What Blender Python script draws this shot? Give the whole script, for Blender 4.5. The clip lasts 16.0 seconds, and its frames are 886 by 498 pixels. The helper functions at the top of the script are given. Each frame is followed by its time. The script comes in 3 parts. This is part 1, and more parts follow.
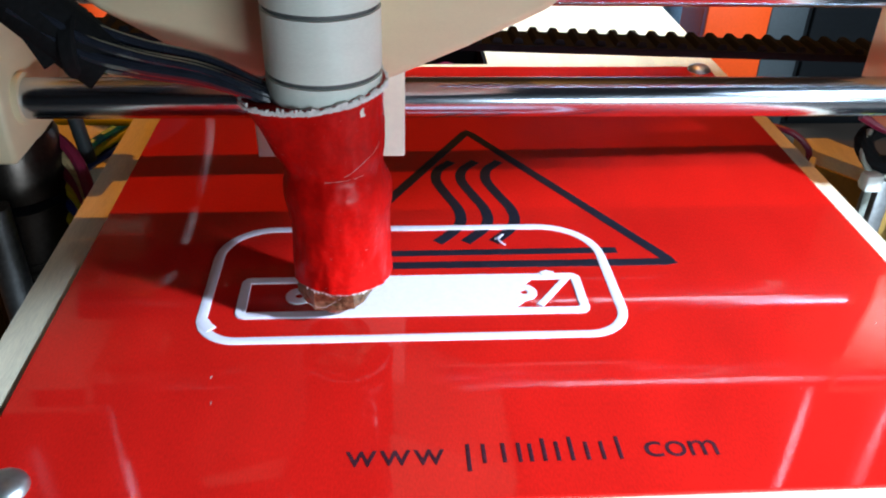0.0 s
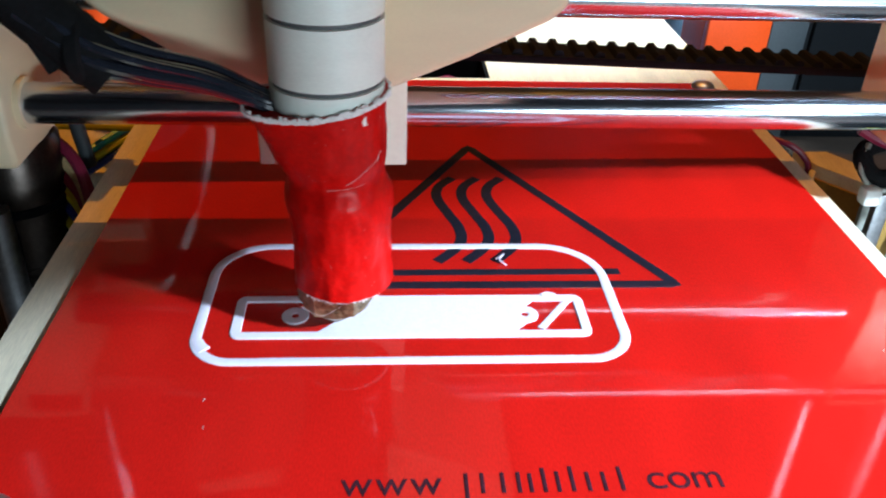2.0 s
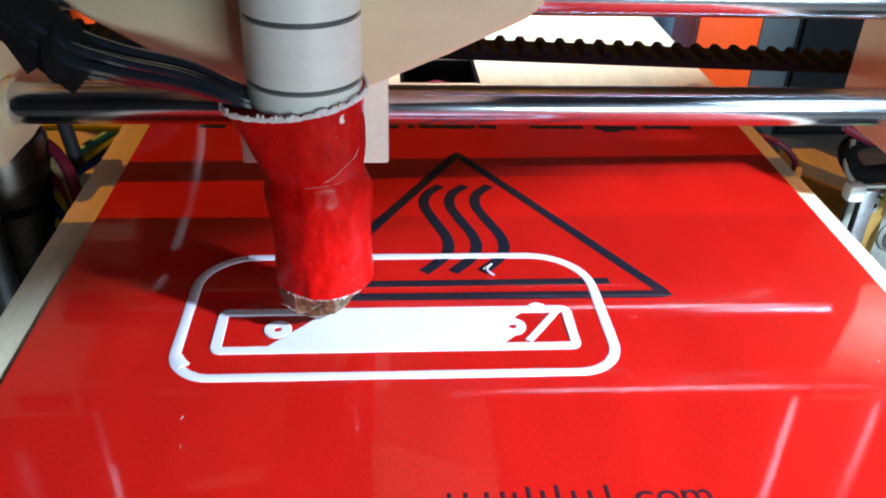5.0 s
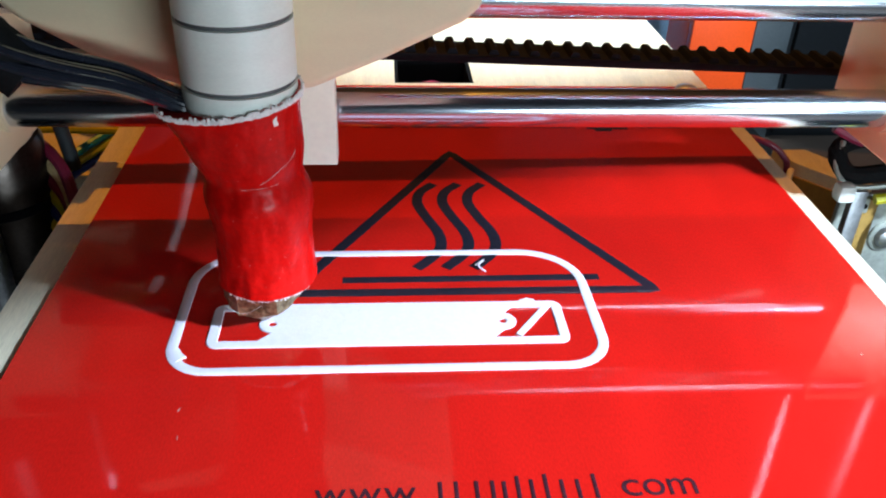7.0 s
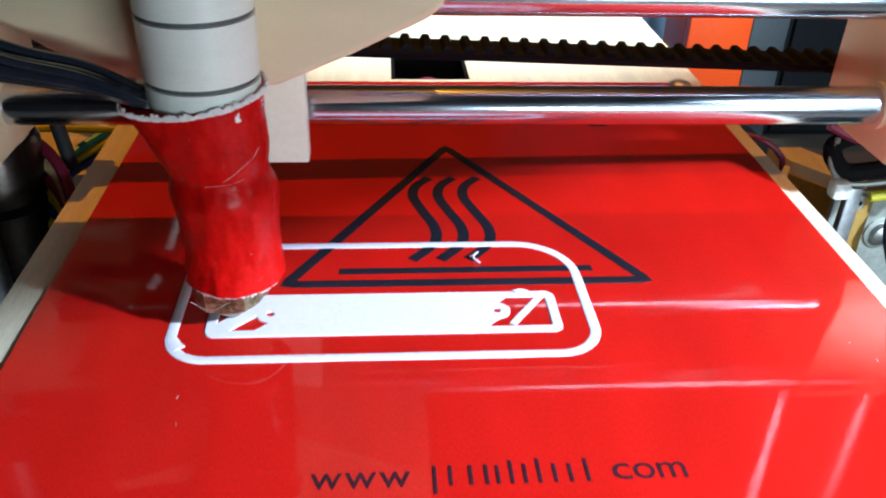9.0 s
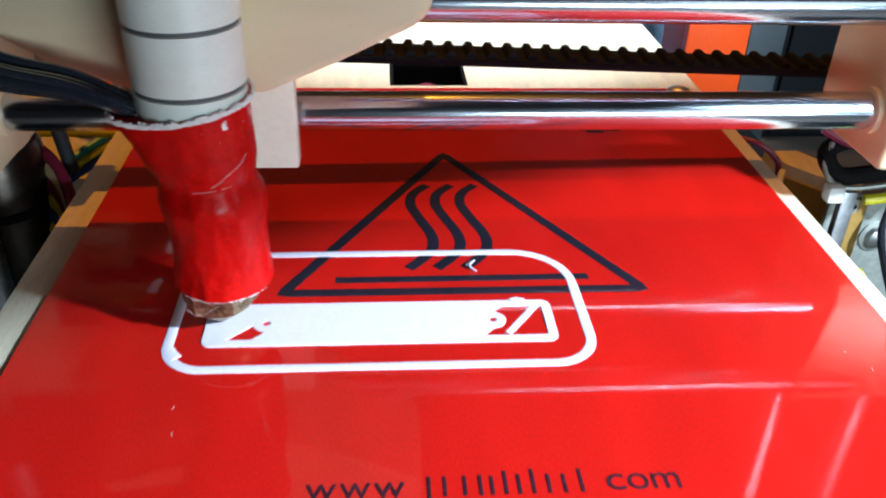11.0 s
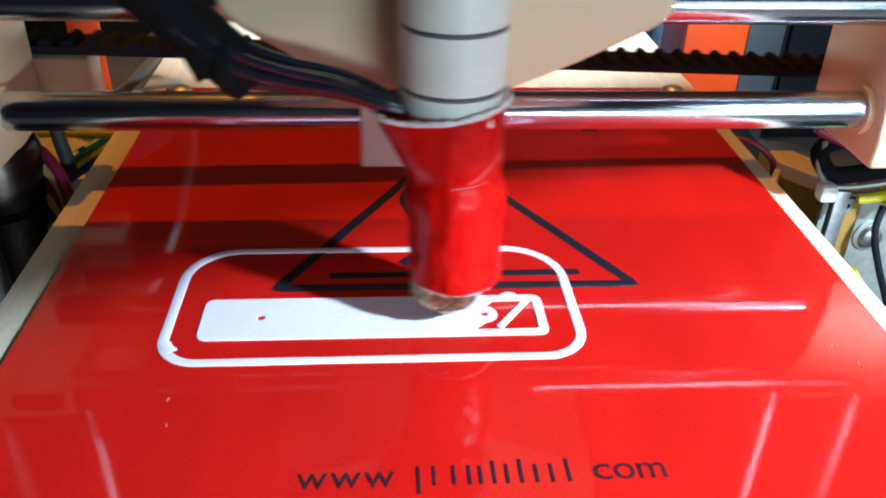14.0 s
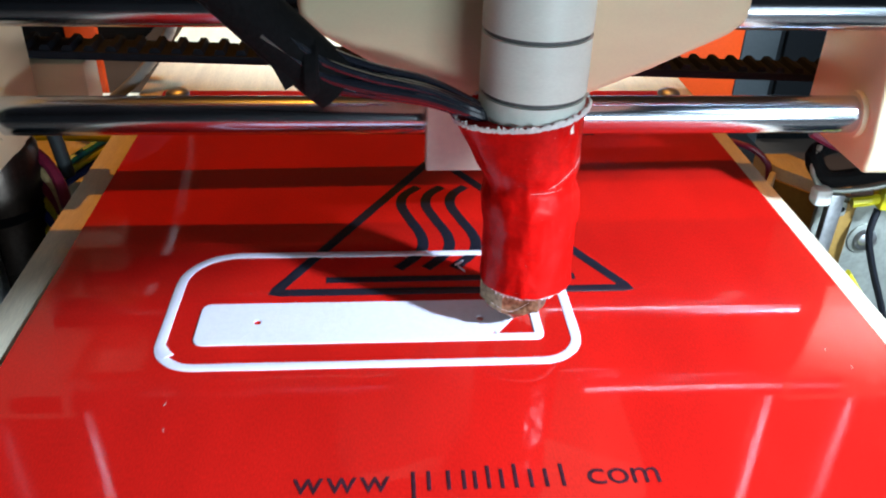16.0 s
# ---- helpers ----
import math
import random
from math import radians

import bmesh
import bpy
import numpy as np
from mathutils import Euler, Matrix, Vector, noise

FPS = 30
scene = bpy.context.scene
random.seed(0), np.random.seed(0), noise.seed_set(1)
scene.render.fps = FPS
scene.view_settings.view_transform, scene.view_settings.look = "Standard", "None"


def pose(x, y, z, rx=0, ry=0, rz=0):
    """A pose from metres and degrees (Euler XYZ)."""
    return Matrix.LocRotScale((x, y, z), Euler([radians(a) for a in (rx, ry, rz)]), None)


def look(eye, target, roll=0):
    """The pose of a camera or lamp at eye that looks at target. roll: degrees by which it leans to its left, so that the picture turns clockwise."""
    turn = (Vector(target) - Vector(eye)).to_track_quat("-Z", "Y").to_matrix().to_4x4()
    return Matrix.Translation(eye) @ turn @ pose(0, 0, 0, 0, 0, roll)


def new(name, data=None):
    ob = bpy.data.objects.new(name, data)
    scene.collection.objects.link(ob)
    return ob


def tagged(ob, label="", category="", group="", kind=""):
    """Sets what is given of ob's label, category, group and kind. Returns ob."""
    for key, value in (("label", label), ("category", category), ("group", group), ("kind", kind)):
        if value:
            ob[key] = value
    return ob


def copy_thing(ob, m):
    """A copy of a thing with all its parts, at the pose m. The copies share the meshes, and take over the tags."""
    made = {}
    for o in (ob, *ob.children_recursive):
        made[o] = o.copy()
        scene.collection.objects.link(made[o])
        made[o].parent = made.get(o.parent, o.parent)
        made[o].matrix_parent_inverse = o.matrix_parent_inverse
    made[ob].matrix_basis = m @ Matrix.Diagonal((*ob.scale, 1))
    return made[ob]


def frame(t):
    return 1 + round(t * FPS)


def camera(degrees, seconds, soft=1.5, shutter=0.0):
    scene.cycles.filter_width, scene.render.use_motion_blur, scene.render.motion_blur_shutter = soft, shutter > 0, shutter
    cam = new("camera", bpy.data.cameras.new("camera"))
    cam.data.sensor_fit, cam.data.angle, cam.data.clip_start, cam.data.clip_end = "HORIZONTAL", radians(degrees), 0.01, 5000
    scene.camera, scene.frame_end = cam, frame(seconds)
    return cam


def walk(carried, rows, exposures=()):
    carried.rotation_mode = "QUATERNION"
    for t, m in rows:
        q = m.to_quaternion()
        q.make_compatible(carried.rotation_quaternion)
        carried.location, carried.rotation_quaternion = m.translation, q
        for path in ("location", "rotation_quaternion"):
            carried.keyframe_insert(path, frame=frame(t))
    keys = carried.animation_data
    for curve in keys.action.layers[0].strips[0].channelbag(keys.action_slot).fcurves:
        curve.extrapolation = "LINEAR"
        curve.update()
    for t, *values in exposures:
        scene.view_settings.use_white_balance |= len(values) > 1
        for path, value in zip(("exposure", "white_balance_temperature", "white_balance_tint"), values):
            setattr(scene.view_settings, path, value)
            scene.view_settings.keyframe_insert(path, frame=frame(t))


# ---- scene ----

# Small desktop printer seen from a hand's width in front of its bed.
# x runs along the guide rods, y away from the lens, z up; z = 0 is the top of the heated plate.

cam = camera(55.77, 16.0, soft=2.0, shutter=0.5)


def aim(x, y, z, yaw, pitch, roll):
    return pose(x, y, z, 90 + pitch, 0, -yaw) @ pose(0, 0, 0, 0, 0, roll)


walk(cam, [(t, aim(*v)) for t, *v in (
    (0.0, -0.0198, -0.1144, 0.0870, 4.50, -32.65, 1.61), (0.5, -0.0196, -0.1143, 0.0870, 4.60, -32.67, 1.66),
    (1.0, -0.0197, -0.1140, 0.0864, 4.77, -32.63, 1.85), (1.5, -0.0202, -0.1138, 0.0865, 4.81, -32.47, 2.10),
    (2.0, -0.0197, -0.1145, 0.0873, 4.53, -32.10, 2.30), (2.5, -0.0188, -0.1148, 0.0868, 4.46, -31.99, 2.12),
    (3.0, -0.0183, -0.1152, 0.0868, 4.53, -32.00, 2.10), (3.5, -0.0178, -0.1155, 0.0868, 4.60, -31.96, 2.10),
    (4.0, -0.0175, -0.1155, 0.0870, 4.59, -32.01, 2.04), (6.5, -0.0171, -0.1168, 0.0876, 4.85, -32.01, 2.07),
    (7.0, -0.0165, -0.1171, 0.0880, 4.86, -31.93, 2.03), (7.5, -0.0166, -0.1172, 0.0879, 4.93, -31.78, 2.02),
    (8.0, -0.0165, -0.1172, 0.0882, 5.01, -31.77, 2.11), (8.5, -0.0167, -0.1177, 0.0883, 5.02, -31.84, 2.03),
    (9.0, -0.0159, -0.1180, 0.0877, 4.93, -31.88, 1.94), (9.2, -0.0161, -0.1181, 0.0880, 5.01, -31.93, 2.01),
    (11.5, -0.0140, -0.1195, 0.0892, 4.60, -31.81, 1.69), (12.0, -0.0132, -0.1199, 0.0891, 4.50, -31.86, 1.61),
    (12.5, -0.0125, -0.1207, 0.0891, 4.40, -31.47, 1.52), (13.0, -0.0122, -0.1213, 0.0891, 4.30, -31.24, 1.49),
    (13.5, -0.0125, -0.1210, 0.0892, 4.33, -31.34, 1.49), (14.0, -0.0129, -0.1208, 0.0893, 4.46, -31.68, 1.61),
    (14.5, -0.0121, -0.1211, 0.0896, 4.47, -31.71, 1.57), (15.0, -0.0121, -0.1211, 0.0904, 4.55, -31.56, 1.61),
    (15.5, -0.0120, -0.1213, 0.0909, 4.55, -31.52, 1.62), (16.0, -0.0125, -0.1210, 0.0905, 4.61, -31.71, 1.68))])

# ---- light ----
world = bpy.data.worlds.new("room_dusk")
world.use_nodes = True
world.node_tree.nodes["Background"].inputs[0].default_value = (0.5, 0.55, 0.65, 1)
world.node_tree.nodes["Background"].inputs[1].default_value = 0.25
scene.world = world
scene.view_settings.exposure = 0.0


def lamp(name, kind, eye, target, watts, color, size, cone=0, blend=0.1):
    data = bpy.data.lights.new(name, kind)
    data.energy, data.color = watts, color
    if kind == "SPOT":
        data.shadow_soft_size, data.spot_size, data.spot_blend = size, radians(cone), blend
    elif kind == "AREA":
        data.shape, data.size = "DISK", size
    else:
        data.shadow_soft_size = size
    ob = new(name, data)
    ob.matrix_basis = look(eye, target)
    return ob


lamp("desk_lamp_light", "SPOT", (0.180, -0.125, 0.155), (0.2420, -0.2498, -0.0660), 8.6, (0.64, 0.82, 1.0), 0.008, 178, 0.02)
lamp("desk_lamp_upper_light", "SPOT", (0.180, -0.125, 0.155), (0.1825, -0.0315, 0.307), 12.0, (0.64, 0.82, 1.0), 0.008, 178, 0.02)
# spot added over the rear plywood, for lamp light landing past the shaded band
lamp("rear_fill_light", "SPOT", (0.12, 0.12, 0.45), (0.0, 0.30, -0.02), 20.0, (0.80, 0.92, 1.0), 0.02, 43, 0.12)
lamp("ceiling_lamp_light", "SPOT", (-0.05, 0.42, 1.5), (-0.05, 1.388, 1.247), 34.0, (1.0, 0.38, 0.030), 0.010, 180, 0.0)
# unseen fill strip added low in front to brighten the hot end and carriage
front_fill = lamp("front_fill_light", "AREA", (0.14, -0.29, 0.032), (0.0, 0.02, 0.045), 0.60, (0.70, 0.88, 1.0), 0.12)
front_fill.data.shape, front_fill.data.size, front_fill.data.size_y = "RECTANGLE", 0.16, 0.03
# unseen fill panel added in front so the guide rods reflect white
rod_fill = lamp("rod_fill_light", "AREA", (0.28, -0.30, 0.14), (0.05, 0.05, 0.02), 0.16, (0.72, 0.87, 1.0), 0.3)
rod_fill.data.shape, rod_fill.data.size, rod_fill.data.size_y = "RECTANGLE", 0.24, 0.12
# ---- materials ----


def mat(name, color, rough=0.5, metal=0.0, vary=0.15, scale=120.0, bump=0.1, fine=900.0, coat=0.0, stretch=(1, 1, 1), dark=None, spec=0.5, flecks=0.0, alpha=1.0, coat_rough=0.06, fleck_scale=1700, ripple=0.0):
    """Surface with a broad and a fine variation, both in metres of the thing's own space."""
    m = bpy.data.materials.new(name)
    m.use_nodes = True
    nt = m.node_tree
    n, l = nt.nodes, nt.links
    b = n["Principled BSDF"]
    b.inputs["Metallic"].default_value = metal
    b.inputs["Coat Weight"].default_value = coat
    b.inputs["Coat Roughness"].default_value, b.inputs["Alpha"].default_value = coat_rough, alpha
    b.inputs["Specular IOR Level"].default_value = spec
    tc, mp = n.new("ShaderNodeTexCoord"), n.new("ShaderNodeMapping")
    mp.inputs["Scale"].default_value = stretch
    l.new(tc.outputs["Object"], mp.inputs["Vector"])
    a, f = n.new("ShaderNodeTexNoise"), n.new("ShaderNodeTexNoise")
    a.inputs["Scale"].default_value, a.inputs["Detail"].default_value = scale, 4
    f.inputs["Scale"].default_value, f.inputs["Detail"].default_value = fine, 3
    for t in (a, f):
        l.new(mp.outputs["Vector"], t.inputs["Vector"])
    add = n.new("ShaderNodeMath")
    add.operation = "ADD"
    l.new(a.outputs["Fac"], add.inputs[0])
    l.new(f.outputs["Fac"], add.inputs[1])
    ramp = n.new("ShaderNodeMapRange")
    ramp.inputs["From Min"].default_value, ramp.inputs["From Max"].default_value = 0.7, 1.3
    l.new(add.outputs[0], ramp.inputs["Value"])
    mix = n.new("ShaderNodeMix")
    mix.data_type = "RGBA"
    low = dark or [c * (1 - vary) for c in color]
    high = [min(1.0, c * (1 + vary * 0.6)) for c in color]
    mix.inputs["A"].default_value, mix.inputs["B"].default_value = (*low, 1), (*high, 1)
    l.new(ramp.outputs[0], mix.inputs["Factor"])
    top = mix.outputs["Result"]
    if flecks:  # dust and pale scuffs, on the tape also painted sparkle
        d, th, over = n.new("ShaderNodeTexNoise"), n.new("ShaderNodeMapRange"), n.new("ShaderNodeMix")
        d.inputs["Scale"].default_value, d.inputs["Detail"].default_value = fleck_scale, 2
        th.inputs["From Min"].default_value, th.inputs["From Max"].default_value = flecks, flecks + 0.05
        l.new(tc.outputs["Object"], d.inputs["Vector"])
        l.new(d.outputs["Fac"], th.inputs["Value"])
        over.data_type = "RGBA"
        over.inputs["B"].default_value = (0.8, 0.72, 0.72, 1)
        l.new(th.outputs[0], over.inputs["Factor"])
        l.new(top, over.inputs["A"])
        top = over.outputs["Result"]
    l.new(top, b.inputs["Base Color"])
    rr = n.new("ShaderNodeMapRange")
    rr.inputs["To Min"].default_value, rr.inputs["To Max"].default_value = rough * 0.8, min(1.0, rough * 1.25)
    l.new(a.outputs["Fac"], rr.inputs["Value"])
    l.new(rr.outputs[0], b.inputs["Roughness"])
    bp = n.new("ShaderNodeBump")
    bp.inputs["Strength"].default_value, bp.inputs["Distance"].default_value = bump, 0.0003
    l.new(f.outputs["Fac"], bp.inputs["Height"])
    l.new(bp.outputs["Normal"], b.inputs["Normal"])
    if ripple:  # fine orange peel of the gloss coat
        cb = n.new("ShaderNodeBump")
        cb.inputs["Strength"].default_value, cb.inputs["Distance"].default_value = ripple, 0.0003
        l.new(f.outputs["Fac"], cb.inputs["Height"])
        l.new(cb.outputs["Normal"], b.inputs["Coat Normal"])
    return m


RED = mat("red_lacquer", (0.60, 0.010, 0.007), 0.36, 0, 0.20, 45, 0.03, 2500, coat=1.0, spec=0.05, flecks=0.80, stretch=(1.4, 0.5, 1), coat_rough=0.02, ripple=0.010)
INK = mat("black_ink", (0.014, 0.014, 0.024), 0.55, 0, 0.3, 300, 0.05, spec=0.08, coat=0.6)
INK_WORN = mat("worn_ink", (0.05, 0.012, 0.02), 0.55, 0, 0.5, 700, 0.05, spec=0.08)
WOOD = mat("birch_ply", (0.80, 0.71, 0.54), 0.5, 0, 0.16, 60, 0.15, 700, stretch=(6, 0.6, 3))
PLY_EDGE = mat("ply_edge", (0.62, 0.45, 0.22), 0.6, 0, 0.3, 200, 0.2, 900, stretch=(0.4, 0.4, 6))
CREAM = mat("cream_plastic", (0.78, 0.66, 0.44), 0.42, 0, 0.05, 60, 0.12, 1600, stretch=(1, 1, 5))
CREAM_LIGHT = mat("white_plastic", (0.90, 0.87, 0.72), 0.4, 0, 0.05, 80, 0.08)
PEEK = mat("pale_insulator", (0.84, 0.87, 0.80), 0.38, 0, 0.06, 120, 0.05, 1500, stretch=(1, 1, 3))
GROOVE = mat("groove_shadow", (0.10, 0.10, 0.10), 0.6)
TAPE = mat("red_tape", (0.58, 0.004, 0.003), 0.34, 0, 0.22, 260, 0.25, 1300, coat=0.10, spec=0.12, flecks=0.735, coat_rough=0.18, fleck_scale=4200)
TAPE_EDGE = mat("frayed_tape_edge", (0.85, 0.82, 0.80), 0.7, 0, 0.2, 900, 0.5, 2500)
BRASS = mat("sooty_brass", (0.33, 0.25, 0.14), 0.38, 0.85, 0.6, 420, 0.4, 1500, dark=(0.10, 0.06, 0.03))
CHROME = mat("polished_steel", (0.67, 0.73, 0.82), 0.19, 1.0, 0.06, 60, 0.03, 1800)
THREAD = mat("threaded_steel", (0.66, 0.67, 0.70), 0.30, 1.0, 0.15, 300, 0.1)
DULL = mat("dull_steel", (0.16, 0.16, 0.17), 0.42, 0.8, 0.2, 200, 0.1)
STEEL = mat("zinc_steel", (0.55, 0.56, 0.58), 0.4, 1.0, 0.2, 300, 0.15)
RUBBER = mat("black_rubber", (0.007, 0.008, 0.013), 0.7, 0, 0.3, 400, 0.2, spec=0.2)
SLEEVE = mat("black_sleeve", (0.006, 0.006, 0.007), 0.85, 0, 0.4, 500, 0.6, 1400, spec=0.2)
CABLE = mat("grey_cable", (0.020, 0.023, 0.034), 0.14, 0, 0.3, 300, 0.1, coat=1.0)
FILAMENT = mat("white_filament", (0.82, 0.79, 0.93), 0.42, 0, 0.05, 900, 0.25, 2600)
ORANGE = mat("orange_plastic", (0.66, 0.060, 0.004), 0.45, 0, 0.12, 50, 0.1)
DARK = mat("dark_panel", (0.005, 0.006, 0.007), 0.8, 0, 0.25, 40, 0.1, spec=0.1)
GREY = mat("grey_panel", (0.035, 0.045, 0.05), 0.55, 0, 0.2, 40, 0.1)
BLUE = mat("blue_panel", (0.20, 0.34, 0.52), 0.55, 0, 0.2, 30, 0.1)
YELLOW = mat("yellow_insulation", (0.75, 0.66, 0.02), 0.35, 0, 0.1, 200, 0.05)
TEAL = mat("teal_insulation", (0.03, 0.36, 0.46), 0.35)
NAVY = mat("blue_insulation", (0.02, 0.05, 0.30), 0.35)
CRIMSON = mat("red_insulation", (0.26, 0.02, 0.06), 0.35)
MAGENTA = mat("magenta_knob", (0.26, 0.012, 0.06), 0.4)
CARD = mat("brown_card", (0.30, 0.17, 0.035), 0.6, 0, 0.2, 90, 0.1)
TUBING = mat("milky_tubing", (0.42, 0.42, 0.40), 0.4, 0, 0.1)
NYLON = mat("white_nylon", (0.78, 0.78, 0.75), 0.35, 0, 0.05)
GALV = mat("galvanised_sheet", (0.38, 0.40, 0.36), 0.4, 0.5, 0.2, 90, 0.1)
MOTOR = mat("motor_black", (0.055, 0.044, 0.038), 0.30, 0.9, 0.3, 200, 0.1)
TABLE = mat("brown_desk", (0.06, 0.045, 0.035), 0.5, 0, 0.3, 20, 0.15, 300, stretch=(1, 8, 1))
PAINT = mat("wall_paint", (0.10, 0.10, 0.11), 0.8, 0, 0.1, 3, 0.1, 80)

# ---- mesh helpers ----


def finish(name, bm, material, parent=None, label="", smooth=True):
    me = bpy.data.meshes.new(name)
    bmesh.ops.recalc_face_normals(bm, faces=bm.faces)
    for f in bm.faces:  # broad faces between bevels stay flat
        size = f.calc_area()
        f.smooth = smooth and not all(g.calc_area() < 0.3 * size for e in f.edges for g in e.link_faces if g is not f)
    bm.to_mesh(me)
    bm.free()
    if smooth:
        me.set_sharp_from_angle(angle=radians(35))
    me.materials.append(material)
    ob = new(name, me)
    ob.parent = parent
    return tagged(ob, label)


def part(name, bm, material, parent, label="", smooth=True):
    return finish(name, bm, material, parent, label, smooth)


def thing(name, label, category, at=(0, 0, 0), group="", kind=""):
    ob = new(name)
    ob.empty_display_size = 0.01
    ob.location = at
    return tagged(ob, label, category, group, kind)


def box(x0, x1, y0, y1, z0, z1, bevel=0.0, seg=2, bm=None):
    bm = bm or bmesh.new()
    r = bmesh.ops.create_cube(bm, size=1)
    for v in r["verts"]:
        v.co = Vector((x0 + (v.co.x + 0.5) * (x1 - x0), y0 + (v.co.y + 0.5) * (y1 - y0), z0 + (v.co.z + 0.5) * (z1 - z0)))
    if bevel:
        edges = list({e for v in r["verts"] for e in v.link_edges})
        bmesh.ops.bevel(bm, geom=edges, offset=bevel, segments=seg, affect="EDGES", profile=0.5)
    return bm


def lathe(profile, seg=48, axis="z", at=(0, 0, 0), bm=None, wobble=None):
    """Turned body from (radius, height) pairs."""
    bm = bm or bmesh.new()
    rings = []
    for k, (r, h) in enumerate(profile):
        ring = []
        for i in range(seg):
            a = 2 * math.pi * i / seg
            q = r + (wobble(a, h) if wobble else 0)
            c = {"z": (q * math.cos(a), q * math.sin(a), h), "x": (h, q * math.cos(a), q * math.sin(a)), "y": (q * math.cos(a), h, q * math.sin(a))}[axis]
            ring.append(bm.verts.new((c[0] + at[0], c[1] + at[1], c[2] + at[2])))
        rings.append(ring)
    for a, b in zip(rings, rings[1:]):
        for i in range(seg):
            bm.faces.new((a[i], a[(i + 1) % seg], b[(i + 1) % seg], b[i]))
    bm.faces.new(list(reversed(rings[0])))
    bm.faces.new(rings[-1])
    return bm


def smooth_path(points, steps=6):
    p = [Vector(q) for q in points]
    p = [2 * p[0] - p[1]] + p + [2 * p[-1] - p[-2]]
    out = []
    for i in range(1, len(p) - 2):
        for k in range(steps):
            t = k / steps
            out.append(0.5 * (2 * p[i] + (p[i + 1] - p[i - 1]) * t + (2 * p[i - 1] - 5 * p[i] + 4 * p[i + 1] - p[i + 2]) * t * t
                              + (3 * p[i] - p[i - 1] - 3 * p[i + 1] + p[i + 2]) * t ** 3))
    return out + [p[-2]]


def tube(points, radius, seg=10, steps=6, flat=1.0, bm=None):
    """Round cable through the points; radius is one number or a (start, end) pair."""
    bm = bm or bmesh.new()
    path = smooth_path(points, steps)
    rings, up = [], Vector((0, 0, 1))
    for i, c in enumerate(path):
        d = (path[min(i + 1, len(path) - 1)] - path[max(i - 1, 0)]).normalized()
        s = d.cross(up)
        s = s.normalized() if s.length > 1e-4 else Vector((1, 0, 0))
        u = s.cross(d).normalized()
        f = i / (len(path) - 1)
        r = radius[0] * (1 - f) + radius[1] * f if isinstance(radius, tuple) else radius
        rings.append([bm.verts.new(c + s * r * math.cos(2 * math.pi * k / seg) + u * r * flat * math.sin(2 * math.pi * k / seg)) for k in range(seg)])
    for a, b in zip(rings, rings[1:]):
        for k in range(seg):
            bm.faces.new((a[k], a[(k + 1) % seg], b[(k + 1) % seg], b[k]))
    bm.faces.new(list(reversed(rings[0])))
    bm.faces.new(rings[-1])
    return bm


def ribbon(points, width, height, closed=False, z=0.0, bm=None, jitter=0.0):
    """Flattened bead laid along a path on the plate."""
    bm = bm or bmesh.new()
    p = [Vector((q[0], q[1], 0)) for q in points]
    n, rows = len(p), []
    sect = ((-0.5, 0.0), (-0.5, 0.55), (-0.43, 0.90), (0.0, 1.0), (0.43, 0.90), (0.5, 0.55), (0.5, 0.0))
    for i in range(n):
        a = p[i - 1] if closed or i else p[i]
        b = p[(i + 1) % n] if closed or i < n - 1 else p[i]
        d = (b - a).normalized()
        s = Vector((-d.y, d.x, 0))
        w = width * (1 + jitter * random.uniform(-1, 1))
        rows.append([bm.verts.new((p[i].x + s.x * w * u, p[i].y + s.y * w * u, z + height * h)) for u, h in sect])
    for i in range(n if closed else n - 1):
        a, b = rows[i], rows[(i + 1) % n]
        for k in range(len(sect)):
            bm.faces.new((a[k], a[(k + 1) % len(sect)], b[(k + 1) % len(sect)], b[k]))
    if not closed:
        bm.faces.new(rows[0])
        bm.faces.new(list(reversed(rows[-1])))
    return bm


def round_rect(x0, x1, y0, y1, r, seg=8):
    out = []
    r1, r2, r3, r4 = r if isinstance(r, tuple) else (r, r, r, r)
    for cx, cy, a0, r in ((x1 - r1, y1 - r1, 0, r1), (x0 + r2, y1 - r2, 90, r2), (x0 + r3, y0 + r3, 180, r3), (x1 - r4, y0 + r4, 270, r4)):
        for k in range(seg + 1):
            a = radians(a0 + 90 * k / seg)
            out.append((cx + r * math.cos(a), cy + r * math.sin(a)))
    return out


def dense(points, step):
    out = []
    for a, b in zip(points, points[1:] + points[:1]):
        n = max(1, int((Vector(b) - Vector(a)).length / step))
        out += [tuple(Vector(a).lerp(Vector(b), k / n)) for k in range(n)]
    return out


def slab(outline, y0, y1, bevel=0.0, seg=3):
    """Plate cut from an outline in x and z, y0 to y1 thick."""
    bm = bmesh.new()
    face = bm.faces.new([bm.verts.new((x, y0, z)) for x, z in outline])
    r = bmesh.ops.extrude_face_region(bm, geom=[face])
    for v in (g for g in r["geom"] if isinstance(g, bmesh.types.BMVert)):
        v.co.y = y1
    if bevel:
        bmesh.ops.bevel(bm, geom=bm.edges[:], offset=bevel, segments=seg, affect="EDGES", profile=0.5)
    return bm


